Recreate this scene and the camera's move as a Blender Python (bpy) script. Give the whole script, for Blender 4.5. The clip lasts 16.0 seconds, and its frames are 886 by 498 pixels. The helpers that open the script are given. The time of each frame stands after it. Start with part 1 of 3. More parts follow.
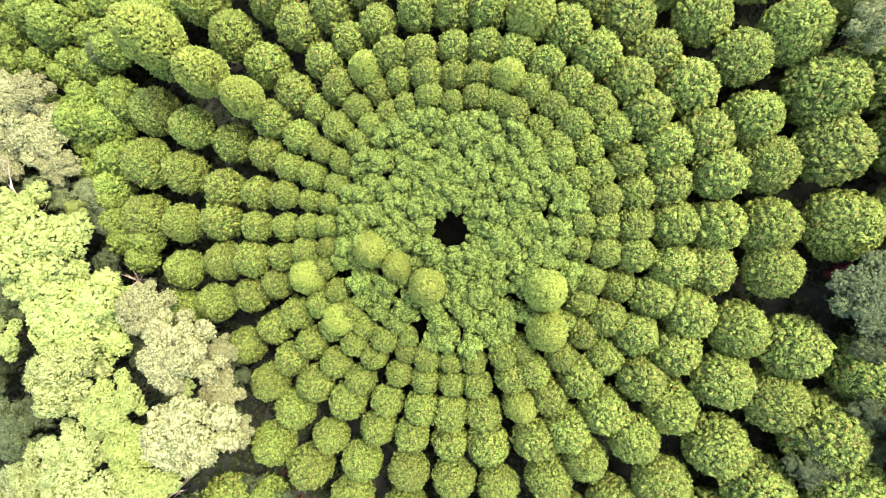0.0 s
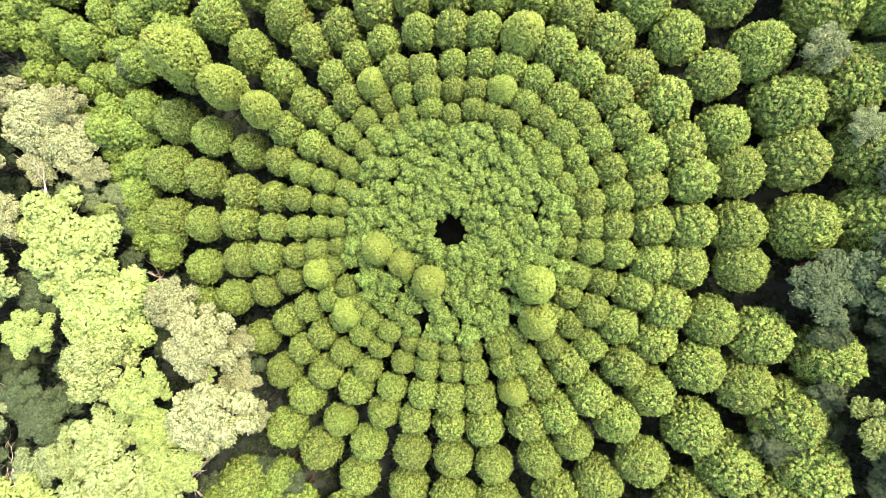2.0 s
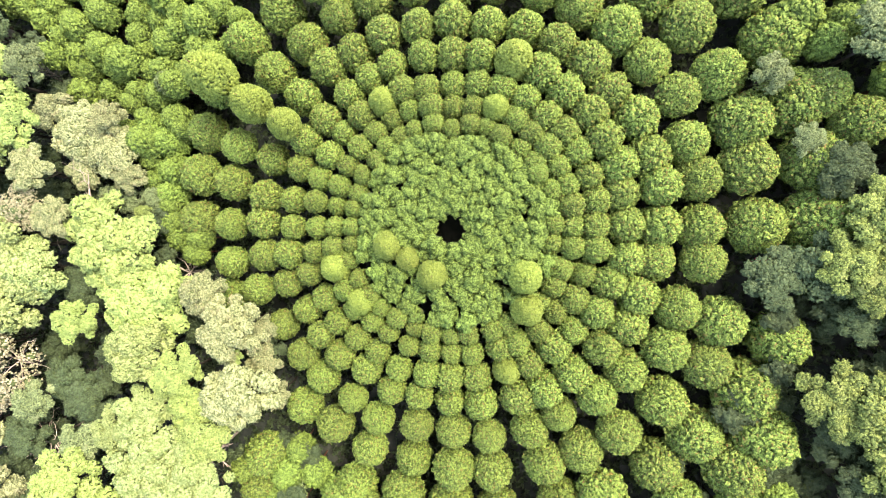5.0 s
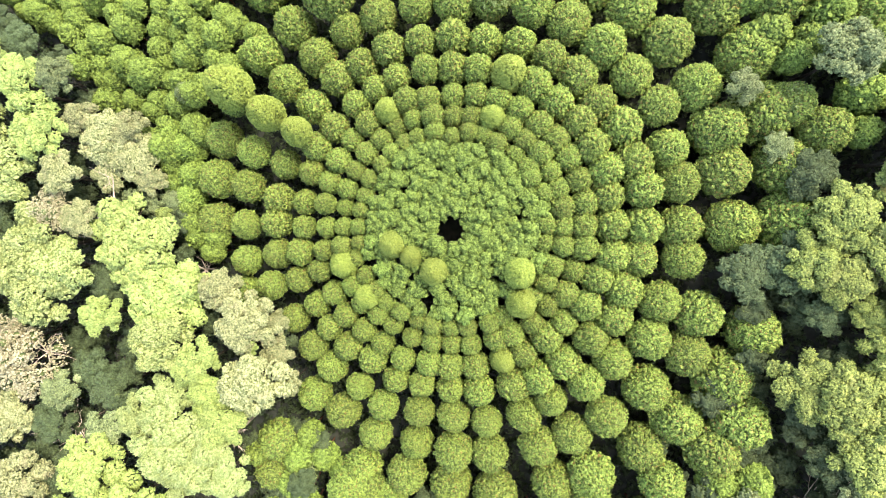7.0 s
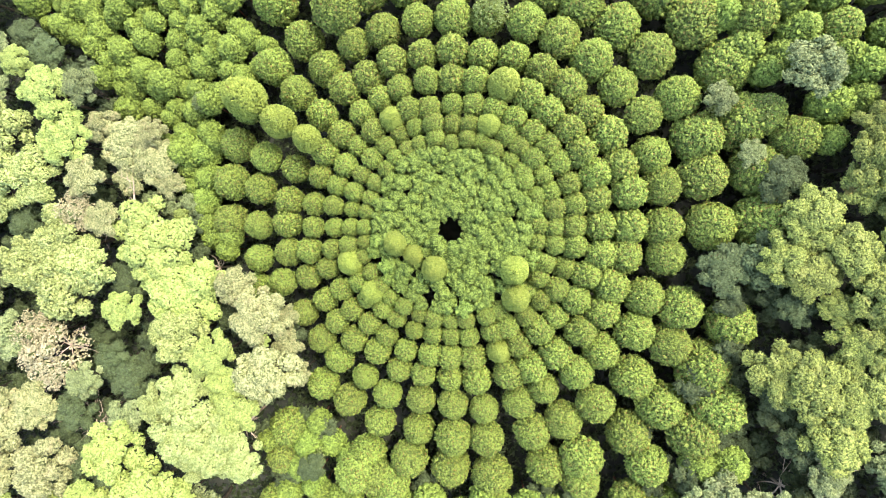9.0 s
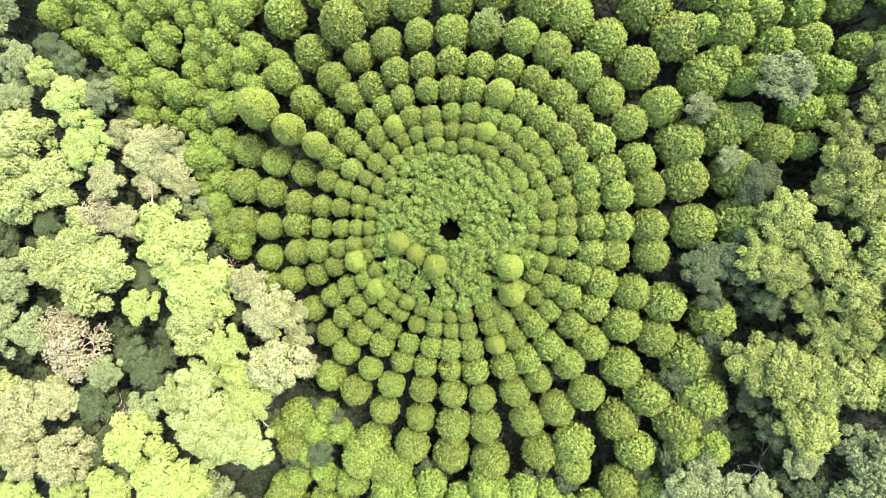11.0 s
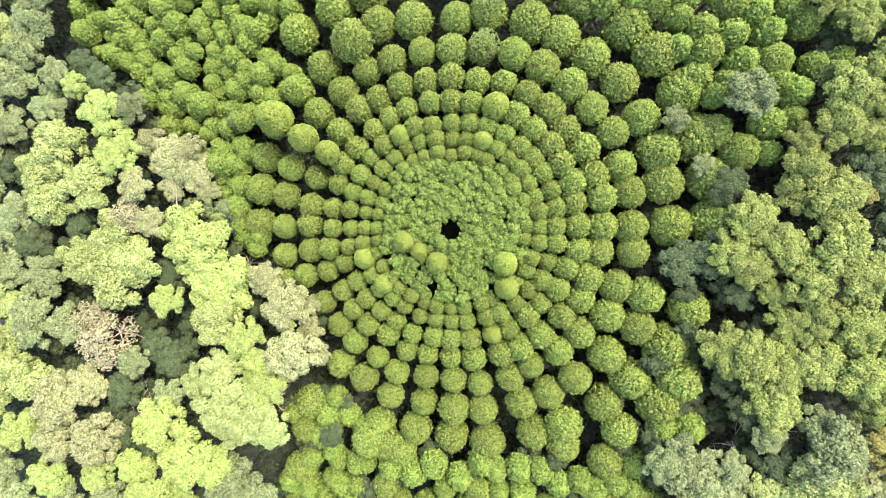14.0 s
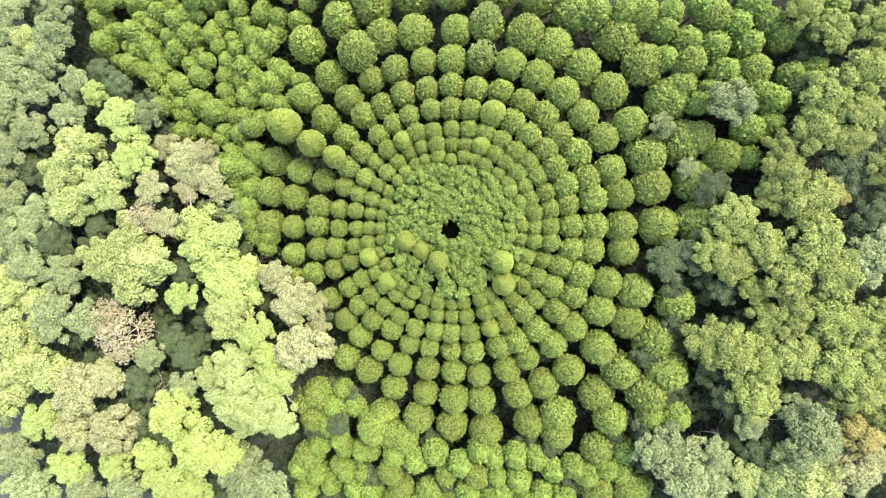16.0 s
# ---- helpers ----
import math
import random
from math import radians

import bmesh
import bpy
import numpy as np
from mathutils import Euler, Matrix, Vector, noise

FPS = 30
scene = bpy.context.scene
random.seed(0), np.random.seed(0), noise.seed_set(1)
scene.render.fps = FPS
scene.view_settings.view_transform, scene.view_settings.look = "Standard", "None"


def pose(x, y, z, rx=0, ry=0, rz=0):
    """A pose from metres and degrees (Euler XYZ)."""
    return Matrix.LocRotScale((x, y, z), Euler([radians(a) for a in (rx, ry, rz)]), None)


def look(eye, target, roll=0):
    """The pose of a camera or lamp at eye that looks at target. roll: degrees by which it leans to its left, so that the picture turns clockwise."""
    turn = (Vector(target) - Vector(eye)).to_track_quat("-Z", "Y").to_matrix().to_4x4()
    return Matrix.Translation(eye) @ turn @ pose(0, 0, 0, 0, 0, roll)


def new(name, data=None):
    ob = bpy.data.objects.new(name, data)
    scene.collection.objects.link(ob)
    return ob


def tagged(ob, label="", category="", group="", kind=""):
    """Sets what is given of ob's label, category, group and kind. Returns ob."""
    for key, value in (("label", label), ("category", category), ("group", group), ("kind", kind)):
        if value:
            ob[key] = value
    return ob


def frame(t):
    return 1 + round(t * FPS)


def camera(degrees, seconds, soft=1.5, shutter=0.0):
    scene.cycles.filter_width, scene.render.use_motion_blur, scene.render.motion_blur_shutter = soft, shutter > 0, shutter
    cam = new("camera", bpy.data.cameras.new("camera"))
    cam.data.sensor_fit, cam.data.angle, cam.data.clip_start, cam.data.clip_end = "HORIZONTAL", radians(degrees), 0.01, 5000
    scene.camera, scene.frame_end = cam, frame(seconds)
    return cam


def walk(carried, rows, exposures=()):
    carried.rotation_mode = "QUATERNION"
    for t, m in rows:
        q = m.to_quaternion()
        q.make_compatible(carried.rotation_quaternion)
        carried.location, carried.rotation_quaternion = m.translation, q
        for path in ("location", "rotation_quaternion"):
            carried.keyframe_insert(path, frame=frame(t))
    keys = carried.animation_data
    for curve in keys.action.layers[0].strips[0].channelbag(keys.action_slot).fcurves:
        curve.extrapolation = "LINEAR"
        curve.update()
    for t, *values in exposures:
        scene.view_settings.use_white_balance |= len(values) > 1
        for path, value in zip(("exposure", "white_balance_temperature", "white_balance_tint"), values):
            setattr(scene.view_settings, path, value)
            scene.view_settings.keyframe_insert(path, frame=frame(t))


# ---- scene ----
cam = camera(70.0, 16.0, soft=0.5)
METRES, EYE, TILT, LEAN, TURN = 44.1, 64.8, -91.62, 0.96, 0.0
ROWS = [
    (0.0, 0.0, 0.0, 0.0, 0.0, 0.0, -0.0),
    (0.5, -0.0003, -0.0311, -0.0016, 0.0, 0.06, -0.03),
    (1.0, -0.0016, -0.0621, -0.0012, -0.03, 0.03, -0.01),
    (1.5, -0.0016, -0.093, -0.0022, -0.04, 0.03, 0.02),
    (2.0, -0.002, -0.1243, -0.0035, -0.06, 0.04, 0.02),
    (2.5, -0.0021, -0.1557, -0.0044, -0.05, 0.04, 0.02),
    (3.0, -0.0036, -0.1873, -0.0051, -0.08, 0.02, 0.04),
    (3.5, -0.0036, -0.2189, -0.0065, -0.07, 0.02, 0.04),
    (4.0, -0.0042, -0.2508, -0.0083, -0.07, 0.04, 0.04),
    (6.5, -0.0073, -0.41, -0.0141, -0.08, 0.04, 0.07),
    (7.0, -0.0083, -0.4415, -0.015, -0.1, 0.03, 0.08),
    (7.5, -0.0088, -0.4729, -0.0153, -0.11, 0.01, 0.1),
    (8.0, -0.0092, -0.5044, -0.0162, -0.12, 0.0, 0.12),
    (8.5, -0.0098, -0.5354, -0.0171, -0.13, 0.01, 0.11),
    (9.0, -0.0103, -0.5662, -0.0176, -0.14, -0.0, 0.11),
    (11.5, -0.0127, -0.7206, -0.0212, -0.15, -0.0, 0.29),
    (12.0, -0.0132, -0.7516, -0.0219, -0.15, -0.0, 0.31),
    (12.5, -0.0136, -0.7825, -0.0225, -0.16, -0.01, 0.32),
    (13.0, -0.0139, -0.8134, -0.0235, -0.15, -0.01, 0.33),
    (13.5, -0.0144, -0.8444, -0.0241, -0.13, -0.03, 0.35),
    (14.0, -0.015, -0.8756, -0.0251, -0.12, -0.04, 0.36),
    (14.5, -0.0153, -0.9066, -0.0259, -0.12, -0.04, 0.39),
    (15.0, -0.0155, -0.9376, -0.0268, -0.12, -0.05, 0.39),
    (15.5, -0.0162, -0.9685, -0.0282, -0.11, -0.04, 0.42),
    (16.0, -0.0167, -0.9993, -0.0283, -0.1, -0.05, 0.43),
]
walk(cam, [(t, pose(0, 0, EYE, TILT, LEAN, TURN) @ pose(METRES * x, METRES * y, METRES * z, 90 + pitch, roll, yaw)) for t, x, y, z, yaw, pitch, roll in ROWS],
     [(0.0, 2.96, 6980, 11), (4.0, 2.98, 6860, 10), (9.0, 2.97, 6760, 9), (16.0, 2.86, 6700, 9)])

# ---- light: hazy sun from the upper right, bright sky ----
SUN_AZ, SUN_EL = radians(46), radians(64)
world = bpy.data.worlds.new("sky")
scene.world = world
world.use_nodes = True
wn = world.node_tree.nodes
sky = wn.new("ShaderNodeTexSky")
sky.sky_type, sky.sun_disc = "NISHITA", False
sky.sun_elevation, sky.sun_rotation = SUN_EL, radians(90) - SUN_AZ
sky.air_density, sky.dust_density = 1.0, 3.0
world.node_tree.links.new(sky.outputs[0], wn["Background"].inputs[0])
wn["Background"].inputs[1].default_value = 0.2
sun = new("sun", bpy.data.lights.new("sun", "SUN"))
sun.data.energy, sun.data.angle, sun.data.color = 1.05, radians(9.0), (1.0, 0.95, 0.85)
toward = Vector((math.cos(SUN_EL) * math.cos(SUN_AZ), math.cos(SUN_EL) * math.sin(SUN_AZ), math.sin(SUN_EL)))
sun.matrix_world = look(toward * 200, (0, 0, 0))


# ---- materials ----
def leaf_material(name, dark, light, spot=None, spot_amount=0.0, translucent=0.3, grain=13.0, speckle=0.7, fleck=2.3, leaf=7.5, contrast=1.0):
    """Foliage: varies by tree, by tuft and along a fine grain; some light passes through."""
    mat = bpy.data.materials.new(name)
    mat.use_nodes = True
    t, n, ln = mat.node_tree, mat.node_tree.nodes, mat.node_tree.links
    n.clear()
    out = n.new("ShaderNodeOutputMaterial")
    geo, info, tex = n.new("ShaderNodeNewGeometry"), n.new("ShaderNodeObjectInfo"), n.new("ShaderNodeTexCoord")
    fine = n.new("ShaderNodeTexNoise")
    fine.inputs["Scale"].default_value, fine.inputs["Detail"].default_value = grain, 3
    ln.new(tex.outputs["Object"], fine.inputs["Vector"])
    # single leaves: cells of about one leaf's size, each a little lighter or darker
    cells, one = n.new("ShaderNodeTexVoronoi"), n.new("ShaderNodeMath")
    cells.inputs["Scale"].default_value = leaf
    ln.new(tex.outputs["Object"], cells.inputs["Vector"])
    shade = n.new("ShaderNodeSeparateColor")
    ln.new(cells.outputs["Color"], shade.inputs[0])
    one.operation = "MULTIPLY_ADD"
    one.inputs[1].default_value, one.inputs[2].default_value = contrast, -contrast / 2
    ln.new(shade.outputs[0], one.inputs[0])
    a = n.new("ShaderNodeMath")
    a.operation = "MULTIPLY_ADD"
    a.inputs[1].default_value, a.inputs[2].default_value = speckle, -0.58 - speckle / 2
    ln.new(geo.outputs["Random Per Island"], a.inputs[0])
    b = n.new("ShaderNodeMath")
    b.operation = "MULTIPLY_ADD"
    b.inputs[1].default_value = 2.3
    ln.new(fine.outputs["Fac"], b.inputs[0])
    both = n.new("ShaderNodeMath")
    ln.new(a.outputs[0], both.inputs[0])
    ln.new(one.outputs[0], both.inputs[1])
    ln.new(both.outputs[0], b.inputs[2])
    ramp = n.new("ShaderNodeValToRGB")
    ramp.color_ramp.elements[0].position, ramp.color_ramp.elements[0].color = 0.2, (*dark, 1)
    ramp.color_ramp.elements[1].position, ramp.color_ramp.elements[1].color = 0.95, (*light, 1)
    ln.new(b.outputs[0], ramp.inputs[0])
    col = ramp.outputs[0]
    if spot:
        big = n.new("ShaderNodeTexNoise")
        big.inputs["Scale"].default_value, big.inputs["Detail"].default_value = fleck, 4
        ln.new(tex.outputs["Object"], big.inputs["Vector"])
        step = n.new("ShaderNodeMapRange")
        step.inputs[1].default_value, step.inputs[2].default_value = 0.58, 0.67
        step.inputs[4].default_value = spot_amount
        ln.new(big.outputs["Fac"], step.inputs[0])
        mix = n.new("ShaderNodeMix")
        mix.data_type = "RGBA"
        mix.inputs["B"].default_value = (*spot, 1)
        ln.new(step.outputs[0], mix.inputs["Factor"])
        ln.new(col, mix.inputs["A"])
        col = mix.outputs["Result"]
    hsv = n.new("ShaderNodeHueSaturation")
    hue, val = n.new("ShaderNodeMapRange"), n.new("ShaderNodeMapRange")
    hue.inputs[3].default_value, hue.inputs[4].default_value = 0.492, 0.502
    val.inputs[3].default_value, val.inputs[4].default_value = 0.87, 1.13
    ln.new(info.outputs["Random"], hue.inputs[0])
    ln.new(info.outputs["Random"], val.inputs[0])
    ln.new(hue.outputs[0], hsv.inputs["Hue"])
    ln.new(val.outputs[0], hsv.inputs["Value"])
    ln.new(col, hsv.inputs["Color"])
    bsdf, thin, mixs = n.new("ShaderNodeBsdfPrincipled"), n.new("ShaderNodeBsdfTranslucent"), n.new("ShaderNodeMixShader")
    bsdf.inputs["Roughness"].default_value = 0.55
    bsdf.inputs["Specular IOR Level"].default_value = 0.15
    bump, relief = n.new("ShaderNodeBump"), n.new("ShaderNodeTexNoise")
    bump.inputs["Strength"].default_value, bump.inputs["Distance"].default_value = 1.0, 0.09
    relief.inputs["Scale"].default_value, relief.inputs["Detail"].default_value = grain * 1.2, 3
    ln.new(tex.outputs["Object"], relief.inputs["Vector"])
    ln.new(relief.outputs["Fac"], bump.inputs["Height"])
    ln.new(bump.outputs[0], bsdf.inputs["Normal"])
    ln.new(hsv.outputs[0], bsdf.inputs["Base Color"])
    ln.new(hsv.outputs[0], thin.inputs["Color"])
    mixs.inputs[0].default_value = translucent
    ln.new(bsdf.outputs[0], mixs.inputs[1])
    ln.new(thin.outputs[0], mixs.inputs[2])
    ln.new(mixs.outputs[0], out.inputs[0])
    return mat


def plain_material(name, dark, light, scale, bump_distance=0.02, rough=0.85):
    """Bark, soil and dead wood: two-scale noise between two colours, with relief."""
    mat = bpy.data.materials.new(name)
    mat.use_nodes = True
    n, ln = mat.node_tree.nodes, mat.node_tree.links
    bsdf = n["Principled BSDF"]
    bsdf.inputs["Roughness"].default_value = rough
    bsdf.inputs["Specular IOR Level"].default_value = 0.1
    tex, a, b, ramp, bump = (n.new("ShaderNodeTexCoord"), n.new("ShaderNodeTexNoise"), n.new("ShaderNodeTexNoise"),
                             n.new("ShaderNodeValToRGB"), n.new("ShaderNodeBump"))
    a.inputs["Scale"].default_value, a.inputs["Detail"].default_value = scale, 6
    b.inputs["Scale"].default_value, b.inputs["Detail"].default_value = scale * 0.08, 3
    add = n.new("ShaderNodeMath")
    add.operation = "MULTIPLY"
    for tx in (a, b):
        ln.new(tex.outputs["Object"], tx.inputs["Vector"])
    ln.new(a.outputs["Fac"], add.inputs[0])
    ln.new(b.outputs["Fac"], add.inputs[1])
    ramp.color_ramp.elements[0].position, ramp.color_ramp.elements[0].color = 0.12, (*dark, 1)
    ramp.color_ramp.elements[1].position, ramp.color_ramp.elements[1].color = 0.42, (*light, 1)
    ln.new(add.outputs[0], ramp.inputs[0])
    ln.new(ramp.outputs[0], bsdf.inputs["Base Color"])
    bump.inputs["Distance"].default_value = bump_distance
    ln.new(a.outputs["Fac"], bump.inputs["Height"])
    ln.new(bump.outputs[0], bsdf.inputs["Normal"])
    return mat


BROWN = (0.20, 0.10, 0.035)
LEAF = {
    "cedar": leaf_material("cedar_needles", (0.038, 0.060, 0.010), (0.168, 0.226, 0.042), BROWN, 0.65, speckle=0.65, fleck=4.0, leaf=9.0, contrast=1.1),
    "young": leaf_material("young_cedar_needles", (0.036, 0.060, 0.010), (0.160, 0.224, 0.045), speckle=0.65, leaf=9.0, contrast=1.1),
    "planted": leaf_material("plantation_needles", (0.052, 0.082, 0.013), (0.175, 0.238, 0.044), speckle=0.6, leaf=9.0, contrast=0.9),
    "bright": leaf_material("bright_cedar_needles", (0.090, 0.120, 0.019), (0.200, 0.245, 0.046), speckle=0.6, leaf=9.0, contrast=0.7),
    "pale_broadleaf": leaf_material("pale_leaves", (0.061, 0.082, 0.031), (0.210, 0.246, 0.102), (0.245, 0.27, 0.13), 0.5, grain=55.0, leaf=34.0),
    "grey_broadleaf": leaf_material("grey_leaves", (0.055, 0.075, 0.028), (0.19, 0.222, 0.095), grain=55.0, leaf=34.0),
    "lime_broadleaf": leaf_material("lime_leaves", (0.131, 0.176, 0.043), (0.256, 0.315, 0.092), grain=55.0, leaf=34.0),
    "yellow_broadleaf": leaf_material("yellow_green_leaves", (0.133, 0.174, 0.039), (0.261, 0.323, 0.090), grain=55.0, leaf=34.0),
    "pale_lime_broadleaf": leaf_material("pale_lime_leaves", (0.139, 0.176, 0.051), (0.266, 0.317, 0.118), grain=55.0, leaf=34.0),
    "lobed_broadleaf": leaf_material("lobed_leaves", (0.099, 0.127, 0.033), (0.286, 0.330, 0.116), grain=55.0, leaf=34.0),
    "olive_broadleaf": leaf_material("olive_leaves", (0.094, 0.106, 0.040), (0.292, 0.303, 0.138), (0.28, 0.235, 0.125), 0.35, grain=55.0, leaf=34.0),
    "dry_broadleaf": leaf_material("dry_leaves", (0.143, 0.129, 0.065), (0.415, 0.380, 0.222), grain=55.0, leaf=34.0),
    # low growth in the gaps: shade is put into this dark green
    "dark_broadleaf": leaf_material("shaded_dark_leaves", (0.032, 0.047, 0.018), (0.081, 0.108, 0.045), grain=55.0, leaf=34.0),
    "green_broadleaf": leaf_material("green_leaves", (0.064, 0.086, 0.021), (0.212, 0.248, 0.061), (0.275, 0.29, 0.095), 0.4, grain=55.0, leaf=34.0),
    "red_shrub": leaf_material("red_leaves", (0.10, 0.015, 0.02), (0.30, 0.05, 0.06), grain=55.0, leaf=34.0),
    "golden_broadleaf": leaf_material("golden_leaves", (0.13, 0.12, 0.03), (0.30, 0.275, 0.085), grain=55.0, leaf=34.0),
}
# cedar insides: darker than the needles, painting the shade in the crevices
SHADED_TWIGS = plain_material("shaded_cedar_twigs", (0.042, 0.060, 0.018), (0.10, 0.125, 0.038), 16.0)
# lobe cores of broadleaf crowns: a darker green standing for shade between clumps
SHADED = plain_material("shaded_inner_leaves", (0.04, 0.054, 0.018), (0.12, 0.145, 0.05), 60.0)
BARK = plain_material("cedar_bark", (0.05, 0.022, 0.014), (0.20, 0.085, 0.05), 9.0)
GREY_BARK = plain_material("grey_bark", (0.014, 0.012, 0.008), (0.05, 0.042, 0.03), 9.0)
DEAD_WOOD = plain_material("dead_wood", (0.20, 0.15, 0.11), (0.48, 0.39, 0.31), 9.0)
# soil and litter, coloured below their own tone for the shade under crowns
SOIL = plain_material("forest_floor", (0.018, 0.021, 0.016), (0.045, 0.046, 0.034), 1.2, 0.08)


# ---- ground: one sheet, a slope that rises to the right and to the back ----
def ground_z(x, y):
    left = -35 + (x + 35) * 0.6 if x < -35 else x
    u = left if abs(left) <= 40 else math.copysign(40 + 60 * math.tanh((abs(left) - 40) / 60), left)
    v = y if abs(y) <= 50 else math.copysign(50 + 50 * math.tanh((abs(y) - 50) / 50), y)
    return 0.2293 * u + 0.1016 * v


def canopy_z(x, y):
    """Height of the middle of the planted crowns."""
    return 11.5 + 0.2293 * x + 0.1016 * y - 3.15 * min(math.hypot(x, y), 35.5) / 35.5


def mesh_object(name, verts, faces, material, smooth=True):
    me = bpy.data.meshes.new(name)
    me.from_pydata([tuple(v) for v in verts], [], [tuple(f) for f in faces])
    me.materials.append(material)
    me.polygons.foreach_set("use_smooth", [smooth] * len(me.polygons))
    me.update()
    return me


steps = [-2500, -1200, -600, -300, -200, -150] + list(range(-120, 121, 3)) + [150, 200, 300, 600, 1200, 2500]
verts = [(x, y, ground_z(x, y) + (0.25 * noise.noise((x * 0.21, y * 0.21, 0)) if abs(x) < 125 and abs(y) < 125 else 0)) for y in steps for x in steps]
w = len(steps)
faces = [(j * w + i, j * w + i + 1, (j + 1) * w + i + 1, (j + 1) * w + i) for j in range(w - 1) for i in range(w - 1)]
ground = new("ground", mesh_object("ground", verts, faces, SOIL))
tagged(ground, "sloping forest floor of soil and leaf litter, darkened for shade", "ground", kind="structure")

# ---- crown shapes ----
rng = np.random.default_rng(11)
PHI = (1 + 5 ** 0.5) / 2
ICO_V = np.array([(-1, PHI, 0), (1, PHI, 0), (-1, -PHI, 0), (1, -PHI, 0), (0, -1, PHI), (0, 1, PHI), (0, -1, -PHI), (0, 1, -PHI),
                  (PHI, 0, -1), (PHI, 0, 1), (-PHI, 0, -1), (-PHI, 0, 1)]) / math.hypot(1, PHI)
ICO_F = np.array([(0, 11, 5), (0, 5, 1), (0, 1, 7), (0, 7, 10), (0, 10, 11), (1, 5, 9), (5, 11, 4), (11, 10, 2), (10, 7, 6), (7, 1, 8),
                  (3, 9, 4), (3, 4, 2), (3, 2, 6), (3, 6, 8), (3, 8, 9), (4, 9, 5), (2, 4, 11), (6, 2, 10), (8, 6, 7), (9, 8, 1)])


X_AXIS, Y_AXIS, Z_AXIS = Vector((1, 0, 0)), Vector((0, 1, 0)), Vector((0, 0, 1))


def frames_of(normals):
    """Unit normals and two directions across each."""
    N = np.asarray([tuple(n) for n in normals], float)
    N /= np.linalg.norm(N, axis=1, keepdims=True)
    X = np.cross(N, rng.normal(0, 1, N.shape))
    X /= np.linalg.norm(X, axis=1, keepdims=True)
    return N, X, np.cross(N, X)


def knobs(places, normals, sizes, tall=0.75, sides=6):
    """Small bunches of needles or leaves that just touch, with a raised middle and a ragged rim that dips between them."""
    P, S = np.asarray(places, float), np.asarray(sizes, float)[:, None]
    N, X, Y = frames_of(np.asarray([tuple(q) for q in normals]) + rng.normal(0, 0.2, (len(P), 3)))
    n = len(P)
    P = P + N * S * rng.normal(0, 0.32, (n, 1))
    X, Y = X * rng.uniform(0.85, 1.35, (n, 1)), Y * rng.uniform(0.7, 1.05, (n, 1))
    V = [P + S * (N * tall * rng.uniform(0.6, 1.2, (n, 1)) + X * rng.normal(0, 0.2, (n, 1)) + Y * rng.normal(0, 0.2, (n, 1)))]
    for i in range(sides):
        a = 2 * math.pi * (i + rng.uniform(-0.25, 0.25, (n, 1))) / sides
        far, drop = rng.uniform(0.7, 1.45, (n, 1)), rng.uniform(0.2, 1.15, (n, 1))
        V.append(P + S * (far * (X * np.cos(a) + Y * np.sin(a)) - N * drop))
    V = np.stack(V, 1).reshape(-1, 3)
    one = np.array([(0, 1 + i, 1 + (i + 1) % sides) for i in range(sides)])
    return V, (one[None] + (sides + 1) * np.arange(n)[:, None, None]).reshape(-1, 3)


def tufts(places, normals, sizes, tall=0.95, sides=6):
    """Small star-shaped bunches of needles or leaves with raised middles and drooping fingers, one at each place."""
    P, S = np.asarray(places, float), np.asarray(sizes, float)[:, None]
    N, X, Y = frames_of(np.asarray([tuple(q) for q in normals]) + rng.normal(0, 0.25, (len(P), 3)))
    n = len(P)
    P = P + N * S * rng.normal(0, 0.45, (n, 1))
    V = [P + S * (N * tall * rng.uniform(0.6, 1.3, (n, 1)) + X * rng.normal(0, 0.2, (n, 1)) + Y * rng.normal(0, 0.2, (n, 1)))]
    for i in range(sides):
        a = 2 * math.pi * (i + rng.uniform(-0.25, 0.25, (n, 1))) / sides
        far = rng.uniform(1.1, 1.55, (n, 1)) if i % 2 else rng.uniform(0.65, 0.95, (n, 1))
        drop = rng.uniform(-0.3, 0.4, (n, 1)) if i % 2 else rng.uniform(0.4, 0.9, (n, 1))
        V.append(P + S * (far * (X * np.cos(a) + Y * np.sin(a)) - N * drop))
    V = np.stack(V, 1).reshape(-1, 3)
    one = np.array([(0, 1 + i, 1 + (i + 1) % sides) for i in range(sides)])
    return V, (one[None] + (sides + 1) * np.arange(n)[:, None, None]).reshape(-1, 3)


def fans(places, normals, sizes, count=6, spread=0.8):
    """Loose sprays of small fronds that spread outward, one spray at each place."""
    P, S = np.repeat(np.asarray(places, float), count, 0), np.repeat(np.asarray(sizes, float), count)[:, None]
    N = np.repeat(frames_of(normals)[0], count, 0)
    n = len(P)
    d = N + rng.normal(0, spread, (n, 3))
    d /= np.linalg.norm(d, axis=1, keepdims=True)
    side = np.cross(d, rng.normal(0, 1, (n, 3)))
    side /= np.linalg.norm(side, axis=1, keepdims=True)
    long, wide = S * rng.uniform(0.7, 1.3, (n, 1)), S * rng.uniform(0.25, 0.45, (n, 1))
    V = np.stack([P - N * S * 0.25, P + d * long + side * wide, P + d * long * rng.uniform(0.65, 0.95, (n, 1)) - side * wide], 1).reshape(-1, 3)
    return V, np.arange(3 * n).reshape(-1, 3)


def join(*pieces):
    V, F, k = [], [], 0
    for v, f in pieces:
        V.append(v)
        F.append(np.asarray(f) + k)
        k += len(v)
    return np.concatenate(V), np.concatenate(F)


